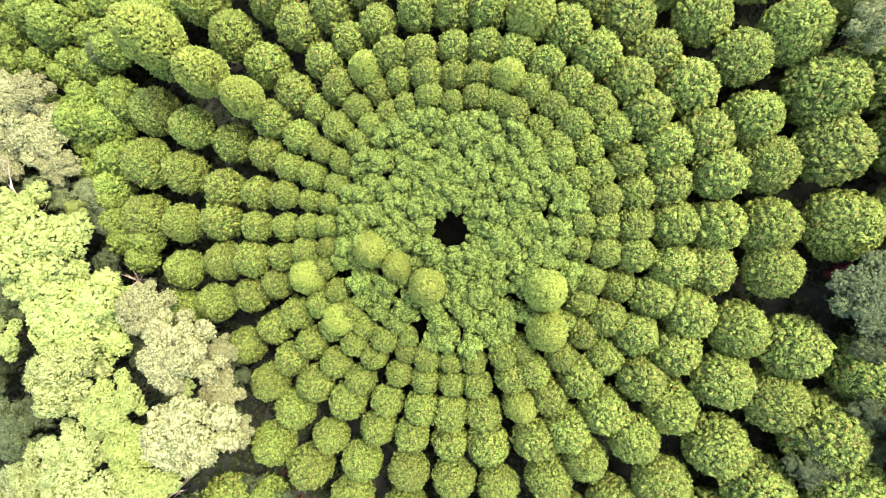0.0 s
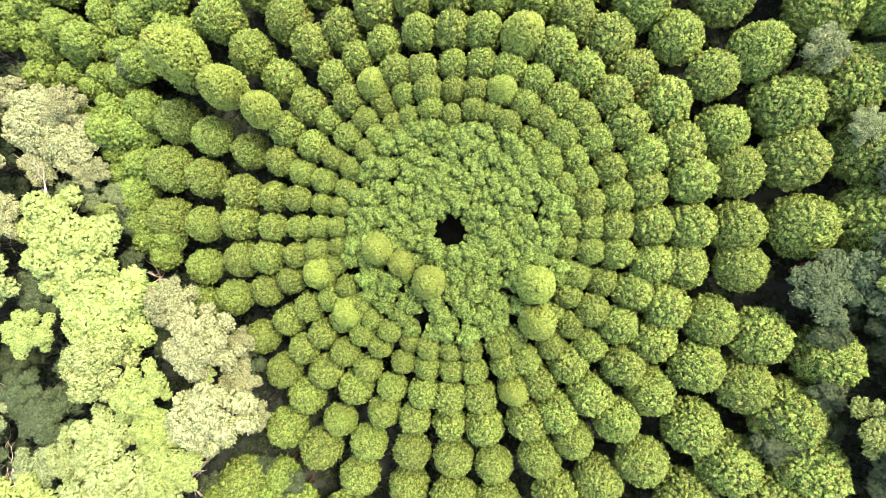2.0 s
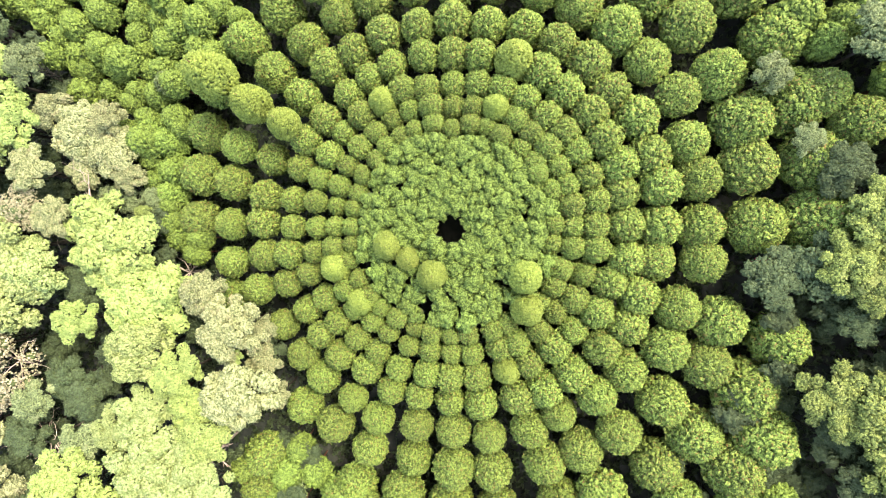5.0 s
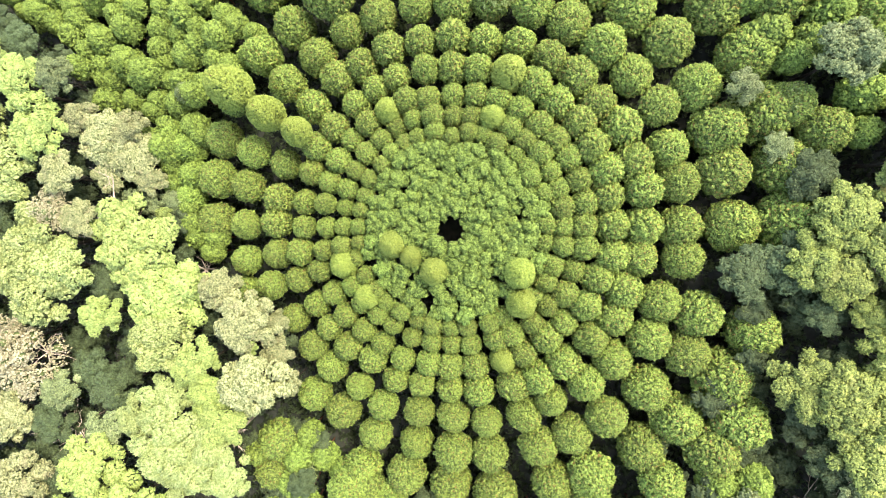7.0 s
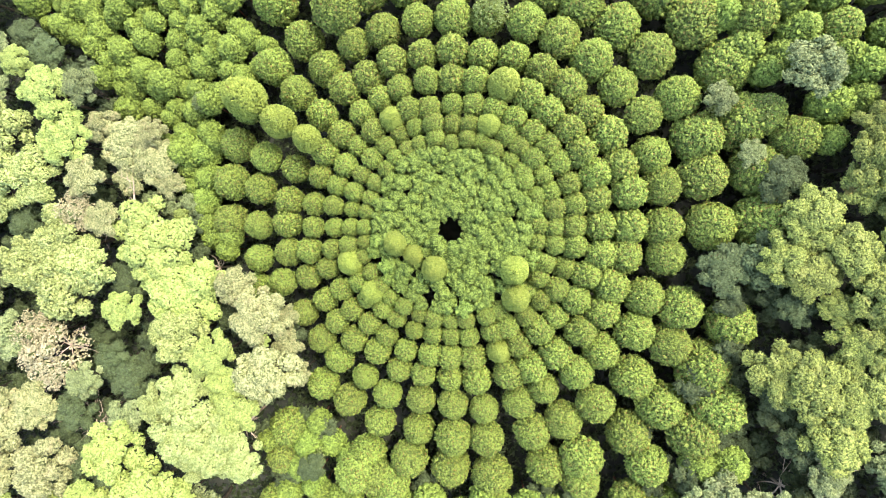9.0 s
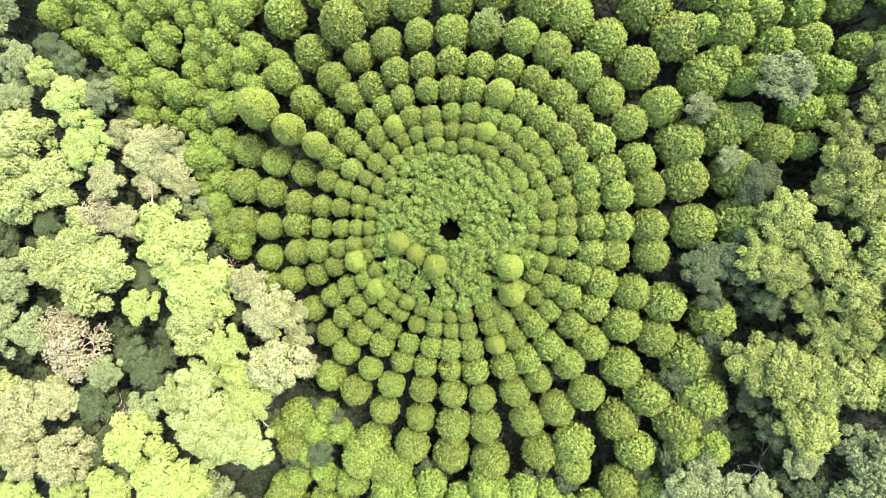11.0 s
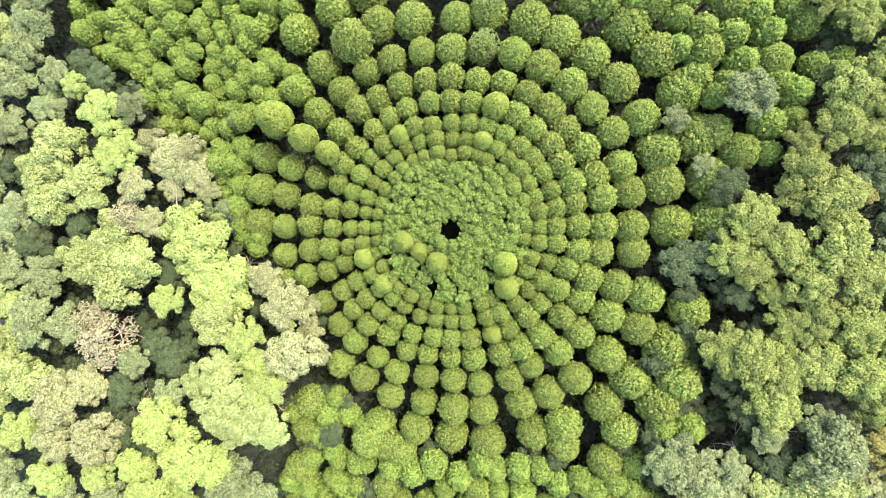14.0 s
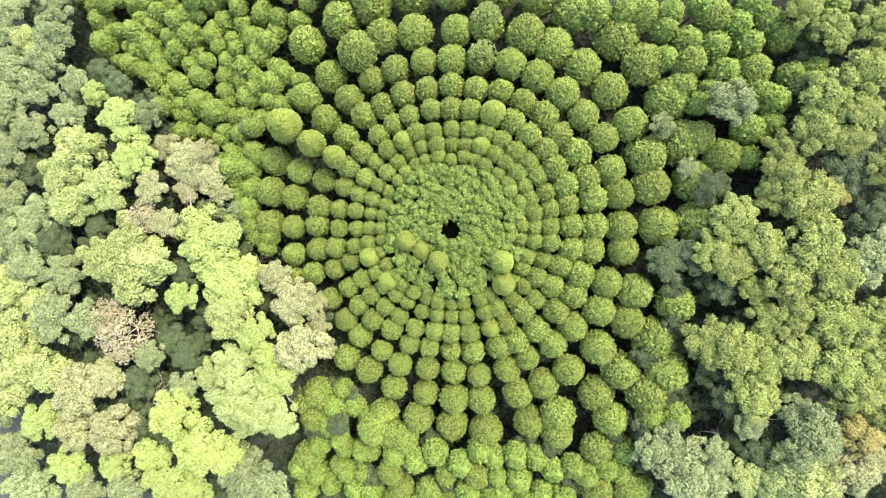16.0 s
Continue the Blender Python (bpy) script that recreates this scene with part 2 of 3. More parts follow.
def dome(radius, height, profile, around=12, up=8, shrink=0.8, low=0.0):
    """The dense inside of a crown, a closed lathe of triangles."""
    V, F = [], []
    for j in range(up + 1):
        h = low + (1 - low) * j / up
        r = radius * profile(h) * shrink * (1 if j or not low else 0.5) + 0.001
        for i in range(around):
            a = 2 * math.pi * (i + 0.5 * (j % 2)) / around
            q = 1 + rng.normal(0, 0.06)
            V.append((r * q * math.cos(a), r * q * math.sin(a), h * (height - 0.12)))
    for j in range(up):
        for i in range(around):
            a, b, c, d = j * around + i, j * around + (i + 1) % around, (j + 1) * around + (i + 1) % around, (j + 1) * around + i
            F += [(a, b, c), (a, c, d)]
    return np.array(V), np.array(F)


SKIRT = 1.35


def bullet(h):
    """Outline of a cedar crown from its base (0) to its tip (1), with a long skirt."""
    h = max(0.0, 1 - SKIRT * (1 - h))
    return (0.62 + 0.38 * min(1, h / 0.4)) * max(0.0, 1 - h ** 2.7) ** 0.62 * 1.03


def rounded(h):
    """Outline of a smooth egg-shaped crown."""
    return (0.9 + 0.1 * min(1, h / 0.3)) * max(0.0, 1 - h ** 2.3) ** 0.6


def cushion(h):
    """Outline of a crowded crown with a flat top."""
    return (0.7 + 0.3 * min(1, h / 0.3)) * max(0.0, 1 - h ** 3.2) ** 0.6


SHAPES = {}


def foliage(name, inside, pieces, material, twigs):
    """A crown mesh whose twiggy inside is coloured dark for the shade between bunches; its arrays are kept, so that
    crowded stands can be joined from them.
    """
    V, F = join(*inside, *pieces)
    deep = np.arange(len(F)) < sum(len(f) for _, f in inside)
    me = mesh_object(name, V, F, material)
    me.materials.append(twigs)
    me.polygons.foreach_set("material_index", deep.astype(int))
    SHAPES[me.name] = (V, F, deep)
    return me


def cedar_crown(name, radius, height, tuft, material, profile=bullet, low=0.2, rough=1.0, deep=0.36, swell=1.6):
    """A bullet-shaped crown, closely set with rounded bunches of needles over an uneven surface."""
    grid = np.linspace(1, low, 160)
    out = np.array([radius * profile(h) for h in grid])
    ring = np.pi * (out[1:] + out[:-1]) * np.hypot(np.diff(out), np.diff(grid) * height)
    area = np.concatenate([[0], np.cumsum(ring)])
    n = int(area[-1] / (tuft * tuft * 1.9))
    P, N, S = [], [], []
    golden = math.pi * (3 - 5 ** 0.5)
    seed = rng.uniform(0, 50)
    for j in range(n):
        a = j * golden + rng.normal(0, 0.05)
        h = float(np.interp(area[-1] * (j + rng.uniform(0.2, 0.8)) / n, area, grid))
        r, r2 = profile(h), profile(min(1, h + 0.03))
        slope = (r - r2) * radius / (0.03 * height)
        way = Vector((math.cos(a) * 1.7, math.sin(a) * 1.7, h * 4 + seed))
        lump = 1 + rough * (0.08 * noise.noise(way) + 0.07 * noise.noise(way * 2.7))
        at = Vector((radius * r * lump * math.cos(a), radius * r * lump * math.sin(a), h * height * (0.97 + 0.05 * lump)))
        nrm = Vector((math.cos(a), math.sin(a), slope + 0.3)).normalized()
        # puffs: rounded swellings with creases between them
        puff, tilt = abs(noise.noise(at * swell + seed * X_AXIS)), Vector()
        for axis in (X_AXIS, Y_AXIS, Z_AXIS):
            tilt += axis * (abs(noise.noise((at + 0.06 * axis) * swell + seed * X_AXIS)) - puff) / 0.06
        P.append(at + nrm * deep * (puff - 0.2))
        N.append((nrm - deep * tilt).normalized())
        S.append(tuft * rng.uniform(0.8, 1.25))
    return foliage(name, [dome(radius, height, profile, shrink=0.9, low=low)], [knobs(P, N, S, 0.85, 6)], material, SHADED_TWIGS)


def cluster_crown(name, radius, height, tuft, material, lobes=11):
    """A crowded young crown: a shallow heap of small clumps, each set with bunches of needles."""
    P, N, S, cores = [], [], [], []
    golden = math.pi * (3 - 5 ** 0.5)
    for j in range(lobes):
        q = (j + 0.3) / lobes
        a = j * golden + rng.normal(0, 0.25)
        rr = 0.8 * radius * q ** 0.5
        lr = radius * rng.uniform(0.27, 0.37)
        c = np.array((rr * math.cos(a), rr * math.sin(a), height - lr - 1.65 * radius * (rr / radius) ** 2 + rng.normal(0, 0.12)))
        cores.append((ICO_V * lr * 0.82 + c, ICO_F))
        bunches = int(2 * math.pi * lr * lr * 1.3 / (tuft * tuft * 2.0))
        for i in range(bunches):
            u = 1 - 1.25 * (i + 0.5) / bunches
            b = i * golden + j
            side = math.sqrt(1 - u * u)
            nrm = np.array((side * math.cos(b), side * math.sin(b), u))
            P.append(c + nrm * lr * rng.uniform(0.9, 1.08))
            N.append(nrm + np.array((0, 0, 0.2)))
            S.append(tuft * rng.uniform(0.75, 1.25))
    return foliage(name, [dome(radius, height - 0.55 * radius, cushion, shrink=0.8), *cores], [knobs(P, N, S, 0.9, 6)], material, SHADED_TWIGS)


def leafy_crown(name, lobes, leaf, material, loose=0.4, flat=0.85):
    """A broad crown of unit radius: rounded lobes at uneven heights, set with clumps of leaves and some loose sprays."""
    P, N, S, cores = [], [], [], []
    golden = math.pi * (3 - 5 ** 0.5)
    for j in range(lobes):
        q = (j + 0.35) / lobes
        rr = 0.84 * q ** 0.52
        a = j * golden + rng.normal(0, 0.25)
        lr = rng.uniform(0.22, 0.36) * (1.1 - 0.25 * q) * (17 / max(12, lobes)) ** 0.5
        c = np.array((rr * math.cos(a), rr * math.sin(a), flat * (1 - rr * rr) ** 0.7 + rng.normal(0, 0.10) - lr * 0.4))
        cores.append((ICO_V * lr * (0.7 if loose < 0.9 else 0.45) + c, ICO_F))
        bunches = 90 if loose > 0.9 else int(3.3 * lr * lr / (leaf * leaf))
        for i in range(bunches):
            u = 1 - 1.2 * (i + 0.5) / bunches
            b = i * golden + rng.normal(0, 0.3)
            s = math.sqrt(1 - u * u)
            nrm = np.array((s * math.cos(b), s * math.sin(b), u))
            P.append(c + nrm * lr * rng.uniform(0.9 - 0.15 * loose, 1.04 + 0.12 * loose))
            N.append(nrm + np.array((0, 0, 0.3)))
            S.append(leaf * rng.uniform(0.7, 1.3))
    bunch = tufts(P, N, S, 0.9, 6) if loose > 0.9 else knobs(P, N, S, 0.75, 5)
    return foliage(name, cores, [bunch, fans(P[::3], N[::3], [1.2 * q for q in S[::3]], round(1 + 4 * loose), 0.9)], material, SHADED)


def limb(V, F, a, b, ra, rb, sides=6):
    """One tapered stretch of a stem, added to V and F."""
    a, b = Vector(a), Vector(b)
    d = (b - a).normalized()
    x = d.orthogonal().normalized()
    y = d.cross(x)
    k = len(V)
    for c, r in ((a, ra), (b, rb)):
        for i in range(sides):
            t = 2 * math.pi * i / sides
            V.append(c + x * (r * math.cos(t)) + y * (r * math.sin(t)))
    for i in range(sides):
        F.append((k + i, k + (i + 1) % sides, k + sides + (i + 1) % sides, k + sides + i))


def trunk_mesh(name, material):
    """A slightly bent, tapered stem of unit height and girth."""
    V, F = [], []
    pts = [Vector((0.15 * math.sin(2.3 * j), 0.15 * math.cos(1.7 * j), j / 5)) for j in range(6)]
    pts[0] = Vector((0, 0, -0.04))
    for j in range(5):
        limb(V, F, pts[j], pts[j + 1], 1 - 0.17 * j, 1 - 0.17 * (j + 1), 8)
    return mesh_object(name, V, F, material)


def forked_mesh(name, material):
    """A stem 16 m high that spreads seven limbs into a crown of 4 m radius."""
    V, F = [], []
    pts = [Vector((0.25 * math.sin(1.3 * j), 0.25 * math.cos(1.1 * j) - 0.25, 3 * j)) for j in range(6)]
    for j in range(5):
        limb(V, F, pts[j], pts[j + 1], 0.32 - 0.045 * j, 0.32 - 0.045 * (j + 1), 8)
    for i in range(7):
        t = i * 2.4
        root, tip = Vector((0.2, 0, 9 + 0.7 * i)), Vector((1.7 * math.cos(t), 1.7 * math.sin(t), 14.6 + 0.2 * (i % 3)))
        mid = root.lerp(tip, 0.5) + Vector((0, 0, -0.5))
        limb(V, F, root, mid, 0.15, 0.10, 5)
        limb(V, F, mid, tip, 0.10, 0.04, 5)
    return mesh_object(name, V, F, material)


CEDAR = {
    "outer": [cedar_crown("outer_crown", 2.5, 6.2 * SKIRT, 0.185, LEAF["cedar"], bullet, 0.3) for _ in range(8)],
    "middle": [cedar_crown("middle_crown", 1.75, 4.7 * SKIRT, 0.168, LEAF["cedar"], bullet, 0.3) for _ in range(8)],
    "inner": [cluster_crown("inner_crown", 1.3, 3.6, 0.14, LEAF["young"]) for _ in range(9)],
    "planted": [cedar_crown("planted_crown", 1.75, 5.0 * SKIRT, 0.18, LEAF["planted"], bullet, 0.42, 1.1, 0.42) for _ in range(7)],
    "bright": [cedar_crown("bright_crown", 1.75, 5.2, 0.12, LEAF["bright"], rounded, 0.1, 0.7, 0.25, 2.2) for _ in range(4)],
}
SIZE = {"outer": (2.5, 6.2 * SKIRT), "middle": (1.75, 4.7 * SKIRT), "inner": (1.3, 3.6), "planted": (1.75, 5.0 * SKIRT), "bright": (1.75, 5.2)}
STEM = trunk_mesh("cedar_trunk", BARK)
FORKED = forked_mesh("forked_trunk", GREY_BARK)
LEAFY = {k: [leafy_crown(k, a, b, LEAF.get(k, LEAF["dark_broadleaf"]), c) for _ in range(3)] for k, (a, b, c) in {
    "pale_broadleaf": (21, 0.047, 0.3),
    "grey_broadleaf": (19, 0.05, 0.4),
    "lime_broadleaf": (26, 0.039, 0.0),
    "yellow_broadleaf": (22, 0.04, 0.0),
    "pale_lime_broadleaf": (24, 0.04, 0.1),
    "lobed_broadleaf": (17, 0.045, 0.1),
    "olive_broadleaf": (24, 0.042, 0.15),
    "dry_broadleaf": (16, 0.03, 1.0),
    "dark_broadleaf": (20, 0.05, 0.2),
    "understory": (8, 0.1, 0.1),
    "green_broadleaf": (24, 0.043, 0.15),
    "golden_broadleaf": (18, 0.05, 0.2),
    "red_shrub": (8, 0.08, 0.6),
}.items()}


def stand(name, x, y, z, label, category, group):
    thing = new(name)
    thing.empty_display_size = 0.3
    thing.location = (x, y, z)
    tagged(thing, label, category, group)
    return thing


def part_of(thing, name, me, place, scale, turn=0.0):
    ob = new(name, me)
    ob.parent = thing
    ob.location, ob.scale, ob.rotation_euler = place, scale, (0, 0, turn)
    return ob


def crown_fit(radius, middle, form):
    """Chosen crown mesh, its top, its length and its scale."""
    r0, h0 = SIZE[form]
    k = radius / r0
    long = h0 * k * rng.uniform(0.92, 1.1)
    variants = CEDAR[form]
    above = 0.32 if form in ("inner", "bright") else 0.32 / SKIRT
    return variants[int(rng.integers(len(variants)))], middle + above * long, long, (k, k, long / h0)


def cedar(x, y, radius, middle, form, label, group, name="cedar_tree"):
    """A cedar whose crown's middle stands at that height, on the ground below."""
    base = ground_z(x, y) - 0.1
    me, top, long, scale = crown_fit(radius, middle, form)
    thing = stand(name, x, y, base, label, "tree", group)
    girth = 0.05 * radius + 0.07
    part_of(thing, "trunk", STEM, (0, 0, 0), (girth, girth, top - 0.5 - base))
    part_of(thing, "crown", me, (0, 0, top - long - base), scale, rng.uniform(0, 6.28))
    return thing


def crowded(name, trees, form, label):
    """A stand too dense to tell its trees apart: crowns and stems joined into one thing of kind stuff."""
    V, F, deep, k = [], [], [], 0
    stems_v, stems_f = [], []
    for x, y, radius, middle in trees:
        me, top, long, scale = crown_fit(radius, middle, form)
        v, f, d = SHAPES[me.name]
        a = rng.uniform(0, 6.28)
        R = np.array(((math.cos(a), -math.sin(a), 0), (math.sin(a), math.cos(a), 0), (0, 0, 1)))
        V.append((v * scale) @ R.T + (x, y, top - long))
        F.append(f + k)
        deep.append(d)
        k += len(v)
        limb(stems_v, stems_f, (x, y, ground_z(x, y) - 0.2), (x, y, top - 0.6), 0.12, 0.04, 6)
    thing = new(name)
    tagged(thing, label, "trees", kind="stuff")
    for part_name, me in (("crowns", mesh_object("crowns", np.concatenate(V), np.concatenate(F), CEDAR[form][0].materials[0])),
                          ("trunks", mesh_object("trunks", stems_v, stems_f, BARK))):
        ob = new(part_name, me)
        ob.parent = thing
        ob["kind"] = "stuff"
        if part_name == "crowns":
            me.materials.append(SHADED_TWIGS)
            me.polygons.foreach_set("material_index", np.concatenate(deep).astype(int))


# ---- the spiral planting: spokes ten degrees apart, each turn wider by the same ratio ----
GROWTH = 1.1895
LAST = {-17: 10, -16: 10, -15: 9, -14: 9, -13: 10, -12: 10, -1: 9, 14: 10, 15: 10, 16: 10, 17: 10, 18: 10}
DRIFT = {-16: 0.35, -15: 0.15, -14: 0.2, -13: 0.1, -11: 0.1, -10: -0.07, -9: -0.08, -3: 0.15, -1: 0.15, 0: 0.08, 8: -0.1, 9: -0.12, 10: -0.1, 16: -0.08, 17: -0.15, 18: -0.2}
SWING = {-16: -1.2, -7: 1.2, -1: 1.0, 0: 0.4, 1: 0.6, 12: -0.8, 13: -1.0, 14: -0.9}
BRIGHT = [
    (-25.9, 16.6, 2.47, 9),
    (-22.1, 13.9, 2.09, 6),
    (-18.4, 11.7, 1.74, 5),
    (-7.1, -1.6, 1.66, 2),
    (-4.9, -3, 1.4, 1.5),
    (-2.2, -4.7, 1.64, 2.5),
    (7.5, -4.8, 1.76, 3),
    (7.8, -8.3, 1.7, 2.5),
    (-13.4, -4.1, 1.71, 1.5),
    (-10.4, -8, 1.61, 1.5),
    (6.3, 17.5, 2.01, 2),
    (4.5, 12.8, 1.45, 1),
    (-7.6, 14.1, 1.58, 1),
    (-14.6, 28.1, 3.05, 3),
    (6, -15.4, 1.58, 0.5),
]
inner = []
for spoke in range(-17, 19):
    for turn in range(-5, LAST.get(spoke, 11) + 1):
        at = turn - 11 + spoke / 36 + DRIFT.get(spoke, 0)
        r = 35.5 * GROWTH ** at
        if r < 2.3 or r < 4.6 and (spoke + turn) % 3 or 4.6 <= r < 7.5 and (spoke + turn) % 2:
            continue
        a = radians(10 * spoke - 0.33 + SWING.get(spoke, 0))
        shift = 1 - r / 35.5
        loose = 0.026 if r < 11 else 0.009
        x = 0.095 - 0.38 * shift + r * math.cos(a) + rng.normal(0, loose * r)
        y = 0.885 - 0.71 * shift + r * math.sin(a) + rng.normal(0, loose * r)
        if any(math.hypot(x - bx, y - by) < 0.75 * br for bx, by, br, _ in BRIGHT):
            continue
        form = "inner" if r < 10.6 else "middle" if r < 23 else "outer"
        radius = {"inner": 1.06 + 0.03 * r, "middle": 0.33 + 0.077 * r, "outer": 0.3 + 0.073 * r}[form] * rng.uniform(0.92, 1.08) * (1 + 0.09 * math.cos(a - 0.3))
        middle = canopy_z(x, y) + rng.normal(0, 0.33 if form == "inner" else 0.3)
        radius *= rng.uniform(0.86, 1.1) if form == "inner" else 1.0
        if r < 9.5:
            inner.append((x, y, radius, middle))
        else:
            cedar(x, y, radius, middle, form, "tall cedar with dense bullet-shaped green crown", "cedars of the spiral planting")
crowded("inner_cedars", inner, "inner", "dense carpet of small cedars round a dark central gap")
for x, y, r, rise in BRIGHT:
    cedar(x, y, r, canopy_z(x, y) + rise, "outer" if r > 2.6 else "bright", "taller cedar with smooth bright yellow-green crown", "taller cedars among the spiral")


def broadleaf(kind, x, y, radius, middle):
    base = ground_z(x, y) - 0.1
    thing = stand("broadleaf_tree", x, y, base, LABEL[kind], "tree", "")
    high = middle + 0.15 * radius - base
    part_of(thing, "trunk", FORKED, (0, 0, 0), (radius / 4, radius / 4, high / 16))
    variants = LEAFY[kind]
    part_of(thing, "crown", variants[int(rng.integers(len(variants)))], (0, 0, high - 0.25 * radius), (radius * rng.uniform(0.95, 1.1), radius * rng.uniform(0.95, 1.1), radius * rng.uniform(0.9, 1.2)), rng.uniform(0, 6.28))


LABEL = {
    "pale_broadleaf": "broadleaf tree with loose pale green crown",
    "grey_broadleaf": "broadleaf tree with silvery grey-green crown",
    "lime_broadleaf": "broadleaf tree with dense lime-green crown",
    "yellow_broadleaf": "broadleaf tree with bright yellow-green crown",
    "pale_lime_broadleaf": "broadleaf tree with whitish lime-green crown",
    "lobed_broadleaf": "broadleaf tree with rounded yellow-green clumps",
    "olive_broadleaf": "broadleaf tree with dull olive and tan crown",
    "dry_broadleaf": "half-dry tree with tan twigs and sparse leaves",
    "dark_broadleaf": "low broadleaf tree with dark shaded crown",
    "understory": "small understory tree with dark green leaves in shade",
    "green_broadleaf": "spreading broadleaf tree with mid-green crown",
    "golden_broadleaf": "broadleaf tree with golden yellow leaves",
    "red_shrub": "small shrub with dark red leaves in shade",
}


TAKEN = []


def grove(kind, rise, trees):
    for x, y, r in trees:
        TAKEN.append((x, y, r))
        if kind == "cedar":
            cedar(x, y, r, canopy_z(x, y) + rise, "outer" if r > 2.2 else "planted", "cedar with rounded yellow-green crown on the slope", "cedars round the spiral", "conifer_tree")
        else:
            broadleaf(kind, x, y, 1.12 * r, canopy_z(x, y) + rise)


grove('pale_broadleaf', 6, [
    (-75.7, 34.4, 2.7), (-74.7, 38.1, 3.1), (-76, 22.1, 3.7), (-63, 25.2, 2.5), (-71.8, 17.6, 3.1), (-76.8, 15.2, 3.2), (-78.6, -0.6, 3.8),
    (-64, -14.8, 3.2), (-70.5, -14.9, 4.2), (-52, -21, 2.5), (-58, -46.2, 3.5), (-65.1, 37.7, 2.5),
])
grove('pale_broadleaf', 5, [
    (-68.7, 29.7, 3.1), (-75.3, 27.8, 3.7), (-70.3, 25.6, 3.5), (-65.1, 20.6, 2.9), (-77.9, 5.5, 3.8), (-72.7, 4.2, 3), (-75.3, -5.7, 3.6),
    (-68.5, -7.2, 3.6), (-82.1, -41.5, 4.4), (-80.3, -48.4, 4.8), (-67.7, -47.5, 3.3), (-46.9, -26.3, 2.5), (-81, 10.5, 3.6), (-86.3, -32.9, 4.2),
    (-79, 17.4, 3), (-74.8, 1.4, 3.4),
])
grove('pale_broadleaf', 3, [
    (32.4, -33.1, 4.2), (29.3, -32.5, 2.9), (34.5, -36.9, 3.7), (37.2, -37.5, 3.6), (37.7, -32.7, 2.5), (55.1, -4.3, 3.2), (56.5, -2.1, 2.6),
    (42, -27.6, 2.4), (47.6, -25.2, 2.2),
])
grove('pale_broadleaf', 2, [
    (29.5, 14.4, 1.7),
])
grove('pale_broadleaf', 1, [
    (33.4, 8.6, 1.5),
])
grove('grey_broadleaf', 5, [
    (-66.6, 33.7, 2.9),
])
grove('grey_broadleaf', 6, [
    (-49.4, 19.3, 2.1),
])
grove('grey_broadleaf', 4, [
    (-35.9, -41.4, 4.5), (-31.8, -44.7, 3.3), (49.3, -28, 3.9), (48.1, -31.4, 3.2), (37.4, 16.7, 2.8),
])
grove('grey_broadleaf', 1, [
    (-36.7, 3.8, 1.4), (-39.3, 3.5, 1.5), (-42.2, 3.8, 1.7),
])
grove('lime_broadleaf', 6, [
    (-54.3, 18.7, 3.4), (-52.1, 12.5, 3.4), (-59.3, 23.1, 2.1), (-60.5, -41.4, 3.2),
])
grove('lime_broadleaf', 3, [
    (-40.8, -1.3, 5.3),
])
grove('lime_broadleaf', 2, [
    (-37, -8.3, 5.3),
])
grove('lime_broadleaf', 5, [
    (-45.8, -10.9, 2.6), (-32.6, -16.8, 3), (-29.2, -24.2, 3), (-76.3, -34.6, 3.7), (-70.9, -43, 3.7),
])
grove('yellow_broadleaf', 6, [
    (-46.7, -31.4, 4.5), (-43.5, -36.5, 4.9), (-38.4, -38, 3.3), (-54, -39.2, 2.6),
])
grove('yellow_broadleaf', 5, [
    (-50.8, -42.3, 4.4), (-45.9, -45.1, 3.1), (-30.9, -21.0, 2.7),
])
grove('yellow_broadleaf', 2, [
    (-37.6, 2.2, 1.1),
])
grove('pale_lime_broadleaf', 6, [
    (-35.7, -26.7, 4.4), (-31.6, -28.9, 3.9), (-28.7, -30.7, 3), (-40.2, -24, 2.9),
])
grove('pale_lime_broadleaf', 5, [
    (-36, -32.2, 2.5), (-36.9, -21.5, 3.2),
])
grove('lobed_broadleaf', 5, [
    (-63, 14.1, 4.1), (-65.5, 5.7, 3.9), (-53.7, -1.2, 4.4), (-54.2, -7.1, 4.8), (-71.3, 32.5, 3.1), (-79.8, -10.1, 3.9), (-73.9, -12.4, 3.4),
    (-78.3, -24.2, 5.2), (-37, -14.3, 3.6),
])
grove('lobed_broadleaf', 6, [
    (-66.8, 10.1, 3.5), (-57.9, 8, 3.6), (-59.6, -4.2, 3.7), (-50.2, -4.6, 3.4), (-79.4, -17.5, 4.3), (-83.3, -29.4, 4.2), (-72.7, -24.5, 3.9),
])
grove('lobed_broadleaf', 3, [
    (48.1, -34.3, 4), (46, -36.2, 2.8), (51, -35.3, 3.2), (42.3, -35.7, 2.6),
])
grove('olive_broadleaf', 2, [
    (-44.7, 12.2, 3.5), (-40.7, 9.2, 2.9), (-41.5, 13, 2.5), (-39, 6.4, 1.9), (-45.1, 7.4, 2.3),
])
grove('olive_broadleaf', 6, [
    (-49.8, 7.3, 2.6), (-67.1, -28.5, 4.5), (-67.7, -35.1, 4.1), (-60.3, -34.9, 4.4), (-47.6, 1.6, 2.3),
])
grove('olive_broadleaf', 3, [
    (-48.1, 14.2, 2.5), (-29.2, -7.4, 2.7), (-25.7, -11.4, 3.7), (-24.9, -19.0, 4.2), (55, -33.9, 3.2),
    (57.6, -31.8, 2.2), (52.6, -33.1, 1.9),
])
